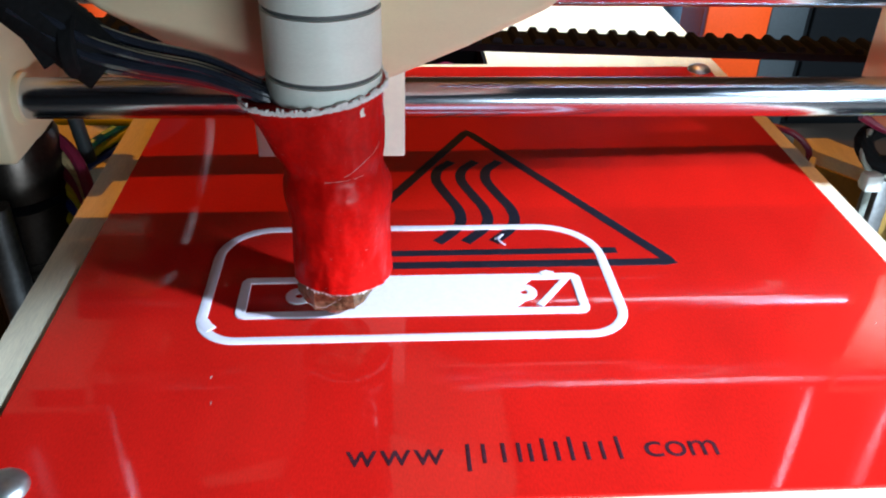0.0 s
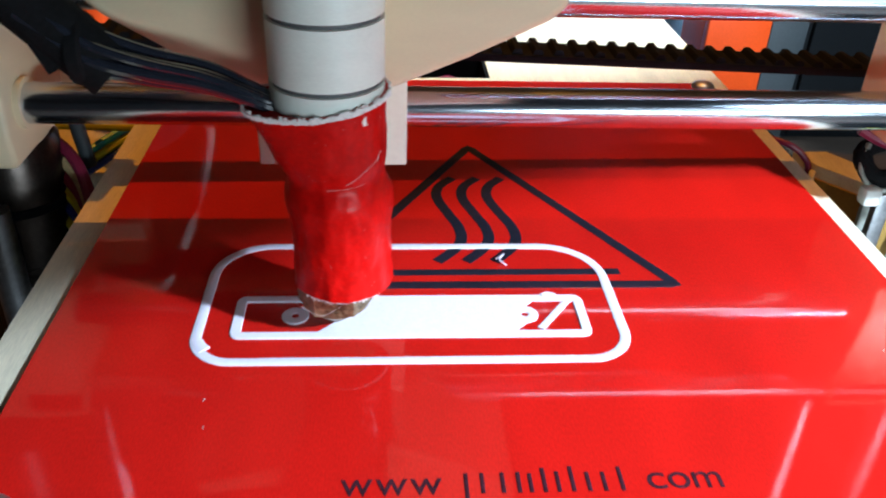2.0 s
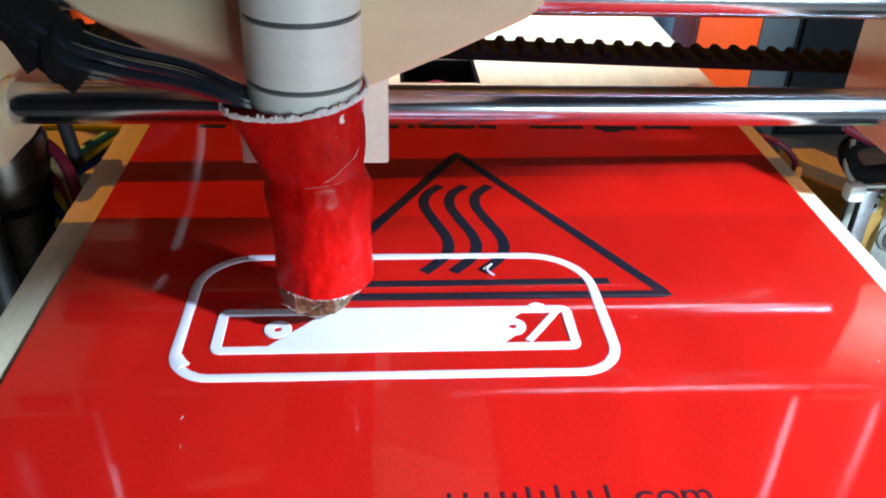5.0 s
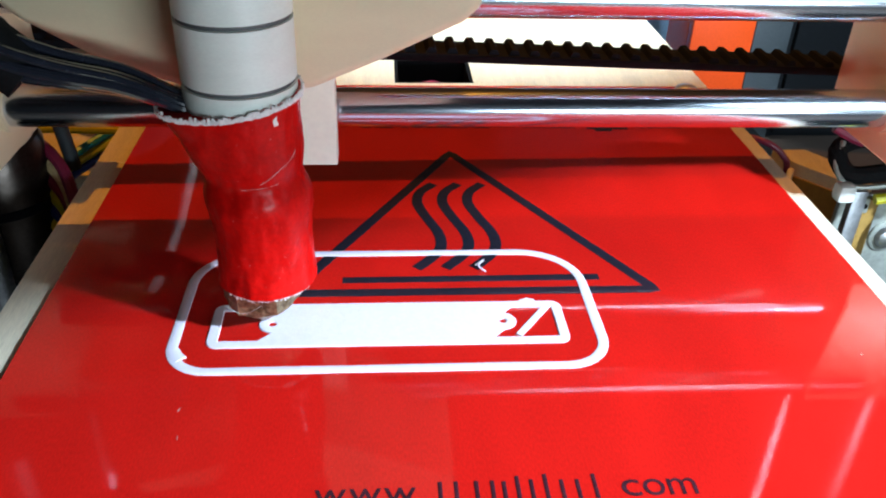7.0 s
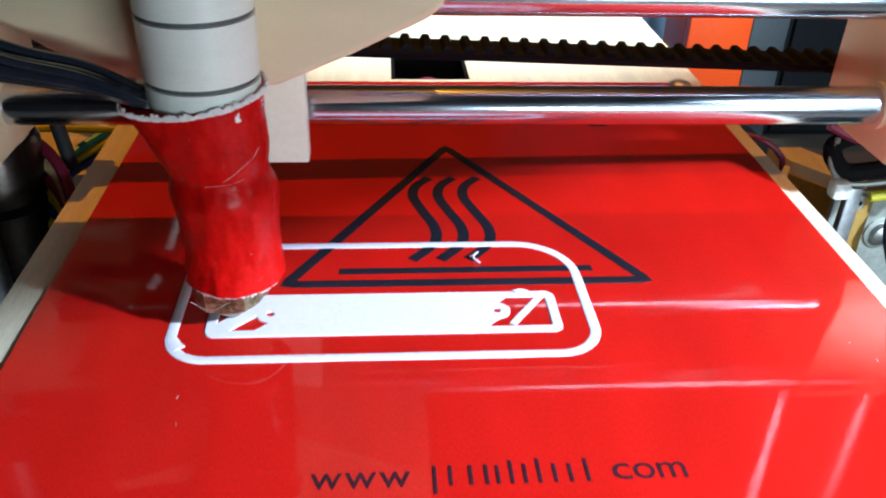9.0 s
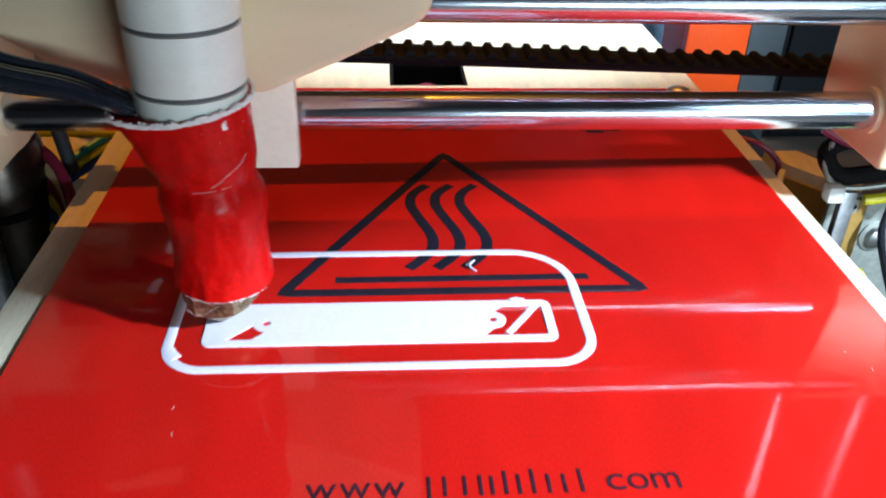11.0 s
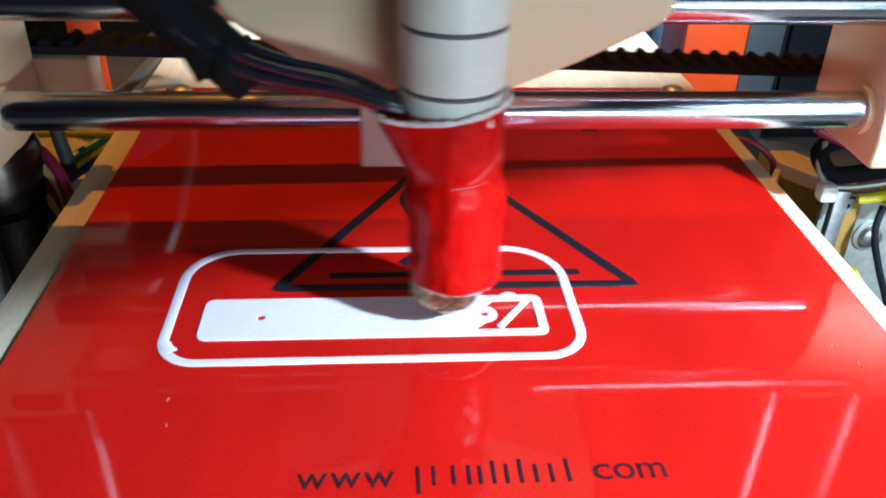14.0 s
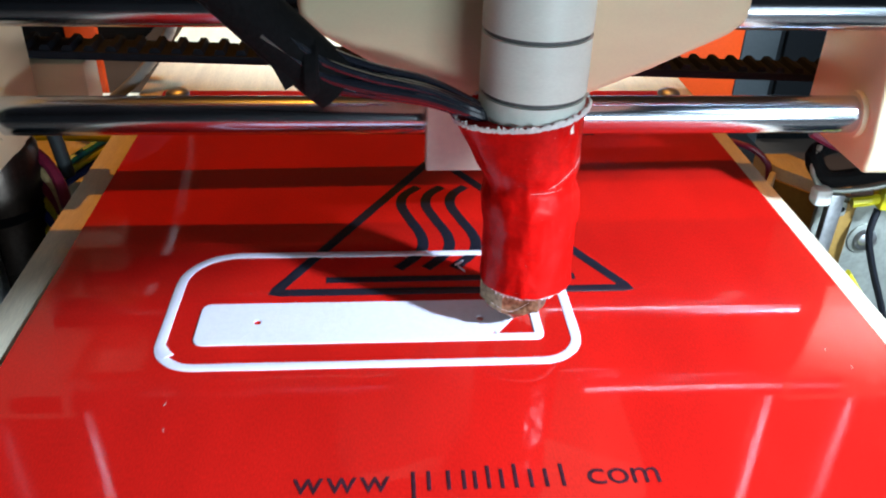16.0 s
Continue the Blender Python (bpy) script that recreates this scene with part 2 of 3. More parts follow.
def panel(xs, ys, z0, z1, holes=()):
    """Sheet over the cells of a grid, without the cells named in holes."""
    bm = bmesh.new()
    g = [[bm.verts.new((x, y, z1)) for x in xs] for y in ys]
    for j in range(len(ys) - 1):
        for i in range(len(xs) - 1):
            if (i, j) not in holes:
                bm.faces.new((g[j][i], g[j][i + 1], g[j + 1][i + 1], g[j + 1][i]))
    r = bmesh.ops.extrude_face_region(bm, geom=bm.faces[:])
    for v in (q for q in r["geom"] if isinstance(q, bmesh.types.BMVert)):
        v.co.z = z0
    return bm


def dome(x, y, z, r, h, bm=None):
    return lathe([(r * math.cos(a), z + h * math.sin(a)) for a in (0.0, 0.35, 0.7, 1.05, 1.35, 1.55)], 20, "z", (x, y, 0), bm)


# ---- the room and the desk ----
tagged(finish("floor", box(-2, 2, -2, 2, -0.86, -0.80), TABLE), "dark brown floor of the room", "floor", kind="structure")
tagged(finish("ceiling", box(-2, 2, -2, 2, 1.7, 1.76), PAINT), "dim painted ceiling of the room", "ceiling", kind="structure")
for nm, b in (("wall_north", (-2, 2, 2, 2.1, -0.8, 1.7)), ("wall_south", (-2, 2, -2.1, -2, -0.8, 1.7)),
              ("wall_east", (2, 2.1, -2, 2, -0.8, 1.7)), ("wall_west", (-2.1, -2, -2, 2, -0.8, 1.7))):
    tagged(finish(nm, box(*b), PAINT), "dim painted wall of the room", "wall", kind="structure")
desk = thing("desk", "brown wooden desk under the printer", "desk", (0, 0.175, -0.80))
part("tabletop", box(-0.7, 0.7, -0.625, 0.625, 0.68, 0.71, 0.004), TABLE, desk)
for x, y in ((-0.66, -0.58), (0.66, -0.58), (-0.66, 0.58), (0.66, 0.58)):
    part("leg", box(x - 0.03, x + 0.03, y - 0.03, y + 0.03, 0.0, 0.6795, 0.003), TABLE, desk)

# ---- printer base ----
base = thing("printer_base", "dark base of the printer standing on the desk", "printer frame", (0, 0.08, -0.09))
part("base_plate", box(-0.16, 0.17, -0.13, 0.22, 0.0, 0.012, 0.001), DARK, base)

# ---- heated bed, moving along y ----
bed = thing("print_bed", "red heated print bed screwed onto a birch plywood platform", "print bed")
part("platform", panel((-0.083, -0.0125, 0.0108, 0.0805), (-0.046, 0.1235, 0.1440, 0.27), -0.0078, -0.0008, {(1, 1)}), WOOD, bed, "pale birch plywood platform with a slot", False)
plate = part("heater_plate", box(-0.076, 0.076, -0.0400, 0.1195, -0.0007, 0.0, 0.0002), RED, bed, "glossy red heater plate with faint scratches", False)
knob = lathe([(0.0046, -0.021), (0.0052, -0.003), (0.0046, 0.0), (0.002, 0.0012)], 20, "z", (-0.001, 0.133, -0.0055))
part("adjusting_knob", knob, MAGENTA, bed, "magenta knob in the dark slot")
# near-black floor and walls added so the slot reads as deep shade
shade_box = box(-0.0125, 0.0108, 0.1235, 0.1440, -0.030, -0.0260)
for b in ((-0.0124, -0.0114), (0.0097, 0.0107)):
    box(*b, 0.1236, 0.1439, -0.0262, -0.0010, bm=shade_box)
for b in ((0.1236, 0.1246), (0.1429, 0.1439)):
    box(-0.0114, 0.0097, *b, -0.0262, -0.0010, bm=shade_box)
part("slot_shade", shade_box, DARK, bed, "added dark faces painting the shade inside the slot", False)
for x, y in ((-0.0715, 0.1165), (0.0725, 0.1165), (-0.0705, -0.0357), (0.0705, -0.0357)):
    part("screw", dome(x, y, 0.0, 0.0034, 0.0018), STEEL, bed, "domed steel corner screw")
for x, y in ((0.0736, 0.2010), (0.0258, 0.2085), (0.0215, 0.2085), (-0.074, 0.2010)):
    part("screw", dome(x, y, -0.0008, 0.0022, 0.0007), STEEL, bed)

for x, y, a in ((-0.0473, -0.0150, 0.4), (-0.0462, -0.0208, -0.25), (0.0640, -0.0050, 0.8), (0.0665, -0.0100, 0.3)):
    part("speck", ribbon([(x, y), (x + 0.0005 * math.sin(a), y + 0.0008 * math.cos(a))], 0.00010, 0.00006, False, 0.0), TUBING, plate)

INKZ, INKH = 0.00002, 0.00006


def stroke(points, w, name, material=INK, closed=False):
    part(name, ribbon(points, w, INKH, closed, INKZ), material, plate)


stroke(dense([(0.0, 0.0742), (0.0342, 0.0154), (-0.0336, 0.0154)], 0.0012), 0.0023, "warning_triangle", INK, True)
stroke([(-0.0240, 0.0195), (0.0245, 0.0197)], 0.0020, "symbol_bar")
for k in range(3):
    x = 0.0055 * k - 0.0003
    wave = smooth_path([(x - 0.0046, 0.0580, 0), (x - 0.0078, 0.0540, 0), (x - 0.0086, 0.0490, 0), (x - 0.0068, 0.0425, 0), (x - 0.0048, 0.0365, 0),
                        (x - 0.0045, 0.0315, 0), (x - 0.0062, 0.0275, 0), (x - 0.0098, 0.0232, 0)], 4)
    stroke([(q.x, q.y) for q in wave], 0.0023, "heat_wave")


def letters(text, x, y, size, width, parent):
    curve = bpy.data.curves.new("writing", "FONT")
    curve.body, curve.size, curve.extrude = text, size, 0.00003
    tmp = new("letter", curve)
    bpy.context.view_layer.update()
    me = bpy.data.meshes.new_from_object(tmp.evaluated_get(bpy.context.evaluated_depsgraph_get()))
    bpy.data.objects.remove(tmp)
    xs = [v.co.x for v in me.vertices]
    k = width / (max(xs) - min(xs))
    for v in me.vertices:
        v.co = Vector((x + (v.co.x - min(xs)) * k, y + v.co.y, v.co.z + 0.00005))
    me.materials.append(INK_WORN)
    ob = new("letter", me)
    ob.parent = parent
    return ob


for k in range(3):
    letters("w", -0.0260 + 0.0047 * k, -0.0338, 0.0062, 0.0043, plate)
for ch, x, w in (("c", 0.0160, 0.0026), ("o", 0.0190, 0.0030), ("m", 0.0225, 0.0040)):
    letters(ch, x, -0.0336, 0.0062, w, plate)
# the maker's name between them: plain strokes of the letters' size
for x, y0, y1 in ((-0.0090, -0.0352, -0.0302), (-0.0068, -0.0338, -0.0302), (-0.0040, -0.0338, -0.0302), (-0.0018, -0.0338, -0.0302), (-0.0002, -0.0338, -0.0304),
                  (0.0017, -0.0338, -0.0295), (0.0036, -0.0338, -0.0302), (0.0056, -0.0338, -0.0293), (0.0078, -0.0338, -0.0304), (0.0100, -0.0338, -0.0304), (0.0124, -0.0338, -0.0295)):
    stroke([(x, y0), (x, y1)], 0.0006, "lettering_bar", INK_WORN)
for x0, x1 in ((-0.0215, -0.0190), (-0.0180, -0.0135), (-0.0112, -0.0095), (-0.0083, 0.0060), (0.0070, 0.0116), (0.0202, 0.0341), (0.0500, 0.0626), (-0.0634, -0.0570), (-0.0480, -0.0300)):
    stroke([(x0, 0.0912), (x1, 0.0909)], 0.0036, "rear_lettering_bar")
stroke([(0.0370, 0.0905), (0.0480, 0.0901)], 0.0036, "rear_mark")
stroke([(0.0412, 0.0872), (0.0412, 0.0900)], 0.0045, "rear_mark")

# ---- the print ----
MM = 0.001
skirt = thing("skirt_loop", "white filament skirt, a rounded loop lying on the red bed", "filament loop")
loop = dense(round_rect(-51.2 * MM, 20.9 * MM, -6.0 * MM, 28.7 * MM, (11.0 * MM, 10.0 * MM, 6.5 * MM, 7.0 * MM), 10), 0.004)
part("bead", ribbon(loop, 1.8 * MM, 0.20 * MM, True, 0.00001, jitter=0.04), FILAMENT, skirt)
part("seam_blob", ribbon([(-50.9 * MM, -0.6 * MM), (-50.2 * MM, -1.9 * MM), (-49.2 * MM, -3.0 * MM)], 2.2 * MM, 0.30 * MM), FILAMENT, skirt)

print_ob = thing("printed_part", "flat white printed bar with two holes, being filled", "printed part")
edge = dense(round_rect(-45.0 * MM, 14.5 * MM, 0.7 * MM, 11.0 * MM, 0.8 * MM, 3), 0.004)
part("outline", ribbon(edge, 1.8 * MM, 0.30 * MM, True, 0.00001, jitter=0.03), FILAMENT, print_ob)
for hx in (-35.4, 4.4):
    ring = [((hx + 1.5 * math.cos(a)) * MM, (6.1 + 1.5 * math.sin(a)) * MM) for a in (2 * math.pi * k / 28 for k in range(28))]
    part("hole_ring", ribbon(ring, 1.7 * MM, 0.31 * MM, True, 0.00001), FILAMENT, print_ob)
part("corner_blob", ribbon([(8.3 * MM, 11.4 * MM), (9.4 * MM, 12.0 * MM), (10.6 * MM, 11.5 * MM)], 1.5 * MM, 0.45 * MM), FILAMENT, print_ob)
part("corner_strand", ribbon([(6.6 * MM, 2.0 * MM), (13.4 * MM, 11.2 * MM)], 1.25 * MM, 0.30 * MM), FILAMENT, print_ob)


def hatch(c, lo=1.0, hi=10.7):
    """Pieces of the hatch line x - y = c inside the outline and clear of the two holes, as (y0, y1) in millimetres."""
    lo, hi = max(lo, -44.6 - c), min(hi, 14.1 - c)
    pieces = [(lo, hi)]
    for hx in (-35.4, 4.4):
        d = abs(c - (hx - 6.1)) / math.sqrt(2)
        if d < 1.9:
            half, mid = math.sqrt(1.9 ** 2 - d * d) / math.sqrt(2), (hx - c + 6.1) / 2
            pieces = [q for a, b in pieces for q in ((a, min(b, mid - half)), (max(a, mid + half), b))]
    return [(a, b) for a, b in pieces if b - a > 0.3]


def bead(c, y0, y1, bm=None, w=0.82):
    return ribbon([((y0 + c) * MM, y0 * MM), ((y1 + c) * MM, y1 * MM)], w * MM, 0.285 * MM, False, 0.00001, bm, 0.06)


STEP = 0.9
done = bmesh.new()
c = -29.5
while c < 0.3:
    for a, b in hatch(c):
        if c < -4.2 or a < 2.0:
            bead(c, a, b, done)
    c += STEP
tagged(part("infill", done, FILAMENT, print_ob, "solid diagonal white infill"), kind="stuff")

fresh = []


def lay(t, c, a, b):
    fresh.append((t, part("strand", bead(c, a, b, None, 0.80), FILAMENT, print_ob)))


def laid(c, table):
    for (t0, c0), (t1, c1) in zip(table, table[1:]):
        if min(c0, c1) <= c <= max(c0, c1):
            return t0 + (t1 - t0) * (c - c0) / (c1 - c0)
    return table[-1][0]


for k in range(15):  # towards the second hole
    c = -30.4 - STEP * k
    for a, b in hatch(c):
        if c > -38.2 or b > 10.0:
            lay(laid(c, ((0.3, -30.0), (4.0, -35.9), (6.5, -41.0), (6.9, -42.4))), c, a, b)
for k in range(15):  # past it into the far corner
    c = -43.9 - STEP * k * 0.9
    for a, b in hatch(c):
        lay(laid(c, ((7.0, -43.8), (9.2, -47.9), (11.3, -55.3))), c, a, b)
for k in range(8):  # back along the near side of the hole
    c = -43.6 + STEP * k * 0.9
    for a, b in hatch(c):
        if a < 2.0 and b < 8.6:
            lay(laid(c, ((11.5, -44.0), (12.5, -42.1), (13.4, -38.0))), c, a, b)
for k in range(10):  # the other end
    c = -4.4 + STEP * k
    for a, b in hatch(c):
        if b > 10.0 or c > 1.5:
            lay(laid(c, ((14.1, -4.4), (14.4, -1.5), (14.8, 1.0), (15.1, 2.6), (15.6, 3.6), (16.0, 4.6))), c, a, b)

curl = thing("filament_curl", "short white curl of stray filament on the bed", "filament scrap")
part("thread", tube([(0.0012, 0.0236, 0.0004), (0.0028, 0.0241, 0.0012), (0.0018, 0.0228, 0.0008), (0.0030, 0.0214, 0.0004)], 0.00016, 6), FILAMENT, curl)

# ---- guide rods, brackets and belt ----
RY, RZ, RR = 0.0382, 0.0240, 0.0039
RY2, RZ2 = 0.0356, 0.0467
low = thing("guide_rod", "polished steel guide rod across the bed", "guide rod", (0, RY, RZ), "guide rods")
part("shaft", lathe([(RR - 0.0004, -0.1005), (RR, -0.1001), (RR, 0.1001), (RR - 0.0004, 0.1005)], 48, "x"), CHROME, low)
copy_thing(low, pose(0, RY2, RZ2))

for side, x0, x1 in (("l", -0.134, -0.0882), ("r", 0.0870, 0.132)):
    br = thing("rod_bracket", "cream printed plastic bracket holding the rod ends", "bracket", ((x0 + x1) / 2, 0.04, 0.0), "rod brackets")
    cx = (x0 + x1) / 2
    bm = bmesh.new()
    prof = [(-0.0100, 0.0138), (0.0194, 0.0136), (0.0194, 0.0528), (-0.0058, 0.0528), (-0.0106, 0.0210)]
    f = bm.faces.new([bm.verts.new((x0 - cx, y, z)) for y, z in prof])
    r = bmesh.ops.extrude_face_region(bm, geom=[f])
    for v in (q for q in r["geom"] if isinstance(q, bmesh.types.BMVert)):
        v.co.x = x1 - cx
    bmesh.ops.bevel(bm, geom=bm.edges[:], offset=0.0012, segments=3, affect="EDGES", profile=0.5)
    block = part("block", bm, CREAM, br)
    face = x1 - cx + 0.0006 if side == "l" else x0 - cx - 0.0006
    for y, z in ((RY, RZ), (RY2, RZ2)):
        ringpts = [(RR + 0.0001, face - 0.0006), (RR + 0.0010, face - 0.0006), (RR + 0.0010, face + 0.0006), (RR + 0.0001, face + 0.0006)]
        part("rod_collar", lathe(ringpts, 32, "x", (0, y - 0.04, z)), CREAM, block)

lug = thing("belt_guide", "cream plastic belt guide behind the bracket", "belt guide", (-0.088, 0.067, 0.0))
part("upper_lip", box(-0.0088, 0.0093, -0.0074, 0.0020, 0.0371, 0.0599, 0.001), CREAM, lug)
part("lower_lip", box(-0.0088, 0.0106, -0.0074, 0.0020, 0.0150, 0.0274, 0.0015), CREAM, lug)

PITCH = 0.0046
BELT = pose(-0.001, 0.0652, 0.0260, 0, 2.04, 1.0)
belt = thing("timing_belt", "black toothed rubber timing belt behind the rod", "belt")
band = part("band", box(-0.22, 0.22, -0.0048, 0.0048, -0.0006, 0.0012, 0.0002), RUBBER, belt)
tooth = None
for k in range(96):
    if k == 0:
        bm = slab([(-0.0013, 0.0), (0.0013, 0.0), (0.0010, 0.0008), (0.0006, 0.0013), (-0.0006, 0.0013), (-0.0010, 0.0008)], -0.0042, 0.0042)
        o = tooth = part("tooth", bm, RUBBER, band)
    else:
        o = new("tooth", tooth.data)
        o.parent = band
    o.location = (PITCH * (k - 47.5), 0, 0.0011)

# ---- print head, moving along x; its own x = 0 is the nozzle ----
NY = 0.001
head = thing("hot_end_carriage", "hot end wrapped in red tape on a cream carriage", "print head", (0, 0, 0))
part("carriage", slab([(-0.0095, 0.0385), (0.0095, 0.0385), (0.0215, 0.0437), (0.0335, 0.0495), (0.0362, 0.0520), (0.0362, 0.085), (-0.0362, 0.085), (-0.0362, 0.0520), (-0.0330, 0.0492), (-0.0215, 0.0425)], 0.0095, 0.044, 0.0016), CREAM, head, "rounded cream carriage body")
part("mounting_plate", slab([(-0.0149, 0.0168), (0.0122, 0.0168), (0.0122, 0.042), (-0.0149, 0.042)], 0.027, 0.0315, 0.0004), CREAM_LIGHT, head, "white hanging plate")
R = 0.0083
GROOVES = (0.0440, 0.0534, 0.0628, 0.0722)
prof = [(R - 0.0005, 0.0385), (R, 0.0390)]
for z in GROOVES:
    prof += [(R, z - 0.0004), (R - 0.0006, z - 0.00028), (R - 0.0006, z + 0.00028), (R, z + 0.0004)]
prof += [(R, 0.085), (R - 0.001, 0.0855)]
insulator = part("insulator", lathe(prof, 64, "z", (0, NY, 0)), PEEK, head, "pale turned insulator with grooves darkened by painted shade")
# dark rings colour in the shade at the bottom of each groove
for z in GROOVES:
    part("groove", lathe([(R - 0.00035, z - 0.00026), (R - 0.00035, z + 0.00026)], 64, "z", (0, NY, 0)), GROOVE, insulator)


def crumple(a, z):
    bulge = 0.0034 * max(0.0, math.cos(a - math.pi)) ** 3 * max(0.0, (z - 0.027) / 0.012) ** 1.5
    n = noise.noise(Vector((3.0 * math.cos(a), 3.0 * math.sin(a), z * 170)))
    n2 = noise.noise(Vector((7.0 * math.cos(a), 7.0 * math.sin(a), z * 420 + 9)))
    n3 = noise.noise(Vector((16.0 * math.cos(a), 16.0 * math.sin(a), z * 900 + 4)))
    return bulge + 0.00032 * n + 0.00017 * n2 + 0.00007 * n3


def lean(bm):
    """The wrap sits askew: its foot stands to one side and its rim rises on the other."""
    for v in bm.verts:
        a = math.atan2(v.co.y - NY, v.co.x)
        v.co.x += 0.0014 * max(0.0, min(1.0, (0.038 - v.co.z) / 0.016))
        v.co.z += max(0.0, min(1.0, (v.co.z - 0.033) / 0.006)) * (0.0011 + 0.0013 * math.cos(a))
    return bm


tp = [(0.0066, 0.0085), (0.0073, 0.0092)]
for k in range(54):
    z = 0.0098 + 0.0300 * k / 53
    waist = -0.00085 * math.exp(-((z - 0.0290) / 0.0022) ** 2)
    tp.append((0.0080 + 0.0007 * min(1, max(0, (z - 0.030) / 0.008)) + waist + 0.0003 * math.sin(z * 300), z))
tp += [(0.0089, 0.0401)]
wrap = part("tape_wrap", lean(lathe(tp, 110, "z", (0, NY, 0), None, crumple)), TAPE, head, "wrinkled glossy red tape")
fray = bmesh.new()
for k in range(300):
    a = 2 * math.pi * k / 300
    q = 0.0090 + crumple(a, 0.0396) * 0.95
    h, w = 0.0394 + 0.0002 * random.random(), random.uniform(0.00010, 0.00022)
    x, y = q * math.cos(a), q * math.sin(a) + NY
    box(x - w, x + w, y - w, y + w, h, h + 0.0005 + 0.0006 * random.random() ** 2, 0.0, 1, fray)
part("frayed_edge", lean(fray), TAPE_EDGE, wrap, "frayed white edge of the tape")


def on_wrap(a, z):
    q = 0.00805 + 0.0007 * min(1, max(0, (z - 0.030) / 0.008)) - 0.00085 * math.exp(-((z - 0.0290) / 0.0022) ** 2) + 0.0003 * math.sin(z * 300) + crumple(a, z)
    return (q * math.cos(a), q * math.sin(a) + NY, z)


for a0, z0, a1, z1, r in ((-75, 0.0300, -28, 0.0338, 0.000035), (-98, 0.0292, -52, 0.0296, 0.00002)):
    pts = [on_wrap(radians(a0 + (a1 - a0) * k / 5), z0 + (z1 - z0) * k / 5) for k in range(6)]
    part("thread", lean(tube(pts, r, 5, 3)), TAPE_EDGE, wrap)
ragged = bmesh.new()
for k in range(70):  # torn lower rim
    a = radians(-178 + 176 * k / 69 + random.uniform(-3, 3))
    x, y, w = 0.0072 * math.cos(a), 0.0072 * math.sin(a) + NY, random.uniform(0.00005, 0.00016)
    h = random.uniform(0.0001, 0.0006) * random.random() + 0.0001
    box(x - w, x + w, y - 0.00008, y + 0.00008, 0.0091 - h, 0.0092, 0.0, 1, ragged)
part("torn_rim", lean(ragged), TAPE_EDGE, wrap, "torn pale rim of the tape")
part("loose_thread", tube([(-0.0052, -0.0055, 0.0080), (-0.0020, -0.0062, 0.0066), (0.0012, -0.0060, 0.0082)], 0.000022, 5), TAPE_EDGE, head)
hexa = lathe([(0.0052, 0.0046), (0.0063, 0.0050), (0.0063, 0.0098)], 6, "z", (0, NY, 0))
hex_block = part("hex_block", hexa, BRASS, head, "tarnished brass hex", False)
part("nozzle", lathe([(0.0005, 0.0006), (0.0009, 0.0006), (0.0052, 0.0044), (0.0056, 0.0047), (0.0056, 0.0060)], 40, "z", (0, NY, 0)), BRASS, hex_block, "sooty brass nozzle cone")
for k, (dz, dy_, rr) in enumerate(((0.0, -0.0024, 0.0009), (0.0017, -0.0010, 0.0009), (-0.0017, -0.0012, 0.0009), (0.0030, 0.0010, 0.0008), (-0.0030, 0.0008, 0.0008),
                                   (0.0012, 0.0024, 0.0009), (-0.0010, 0.0026, 0.0008), (0.0022, -0.0022, 0.0007))):
    part("wire", tube([(-0.0040, dy_ * 0.4, 0.0378 + dz * 0.2), (-0.0095, dy_ * 0.7 - 0.001, 0.0412 + dz * 0.3), (-0.0165, dy_, 0.0436 + dz * 0.5), (-0.0250, dy_, 0.0452 + dz * 0.7),
                       (-0.0325, dy_, 0.0475 + dz), (-0.0400, dy_, 0.0535 + dz)], rr, 10), CABLE, head, "glossy dark cable")
sleeve = part("cable_sleeve", tube([(-0.0298, 0.001, 0.0442), (-0.0350, 0.001, 0.0490), (-0.0430, 0.001, 0.0570), (-0.0560, 0.001, 0.0700), (-0.0700, 0.001, 0.085)], 0.0043, 14), SLEEVE, head, "black cable sleeve")
part("sleeve_tie", lathe([(0.0047, -0.0012), (0.0050, -0.0008), (0.0050, 0.0008), (0.0047, 0.0012)], 20, "x", (-0.0335, 0.001, 0.0475)), SLEEVE, sleeve)
part("tie_tail", slab([(-0.0395, 0.0492), (-0.0375, 0.0448), (-0.0352, 0.0462), (-0.0350, 0.0492)], -0.0022, -0.0008), SLEEVE, sleeve)

# ---- behind and beside the bed ----
post = thing("orange_post", "orange plastic post behind the printer", "post", (0.143, 0.26, -0.09))
part("front_face", box(-0.014, 0.016, 0.0, 0.006, 0.0, 0.135, 0.0008), ORANGE, post)
part("side_flange", box(-0.014, -0.009, 0.006, 0.035, 0.0, 0.135, 0.0008), ORANGE, post)
cab = thing("dark_cabinet", "dark grey cabinet behind the printer", "cabinet", (0.25, 0.36, -0.09))
part("body", box(-0.088, 0.09, -0.085, 0.09, 0.0, 0.15, 0.003), DARK, cab)
part("door", box(-0.064, 0.086, -0.0885, -0.0853, 0.004, 0.146, 0.001), DARK, cab)
tagged(finish("grey_panel", box(0.160, 0.178, 0.262, 0.269, -0.09, 0.05, 0.001), GREY), "grey metal panel beside the orange post", "panel")
tagged(finish("blue_panel", box(0.060, 0.150, 0.33, 0.34, -0.09, 0.045, 0.001), BLUE), "pale blue panel behind the printer", "panel")
post2 = thing("orange_post", "narrow orange plastic post beside a dark spool", "post", (-0.1165, 0.1720, -0.09))
part("front_face", box(-0.006, 0.005, 0.0, 0.003, 0.0, 0.115, 0.0008), ORANGE, post2)
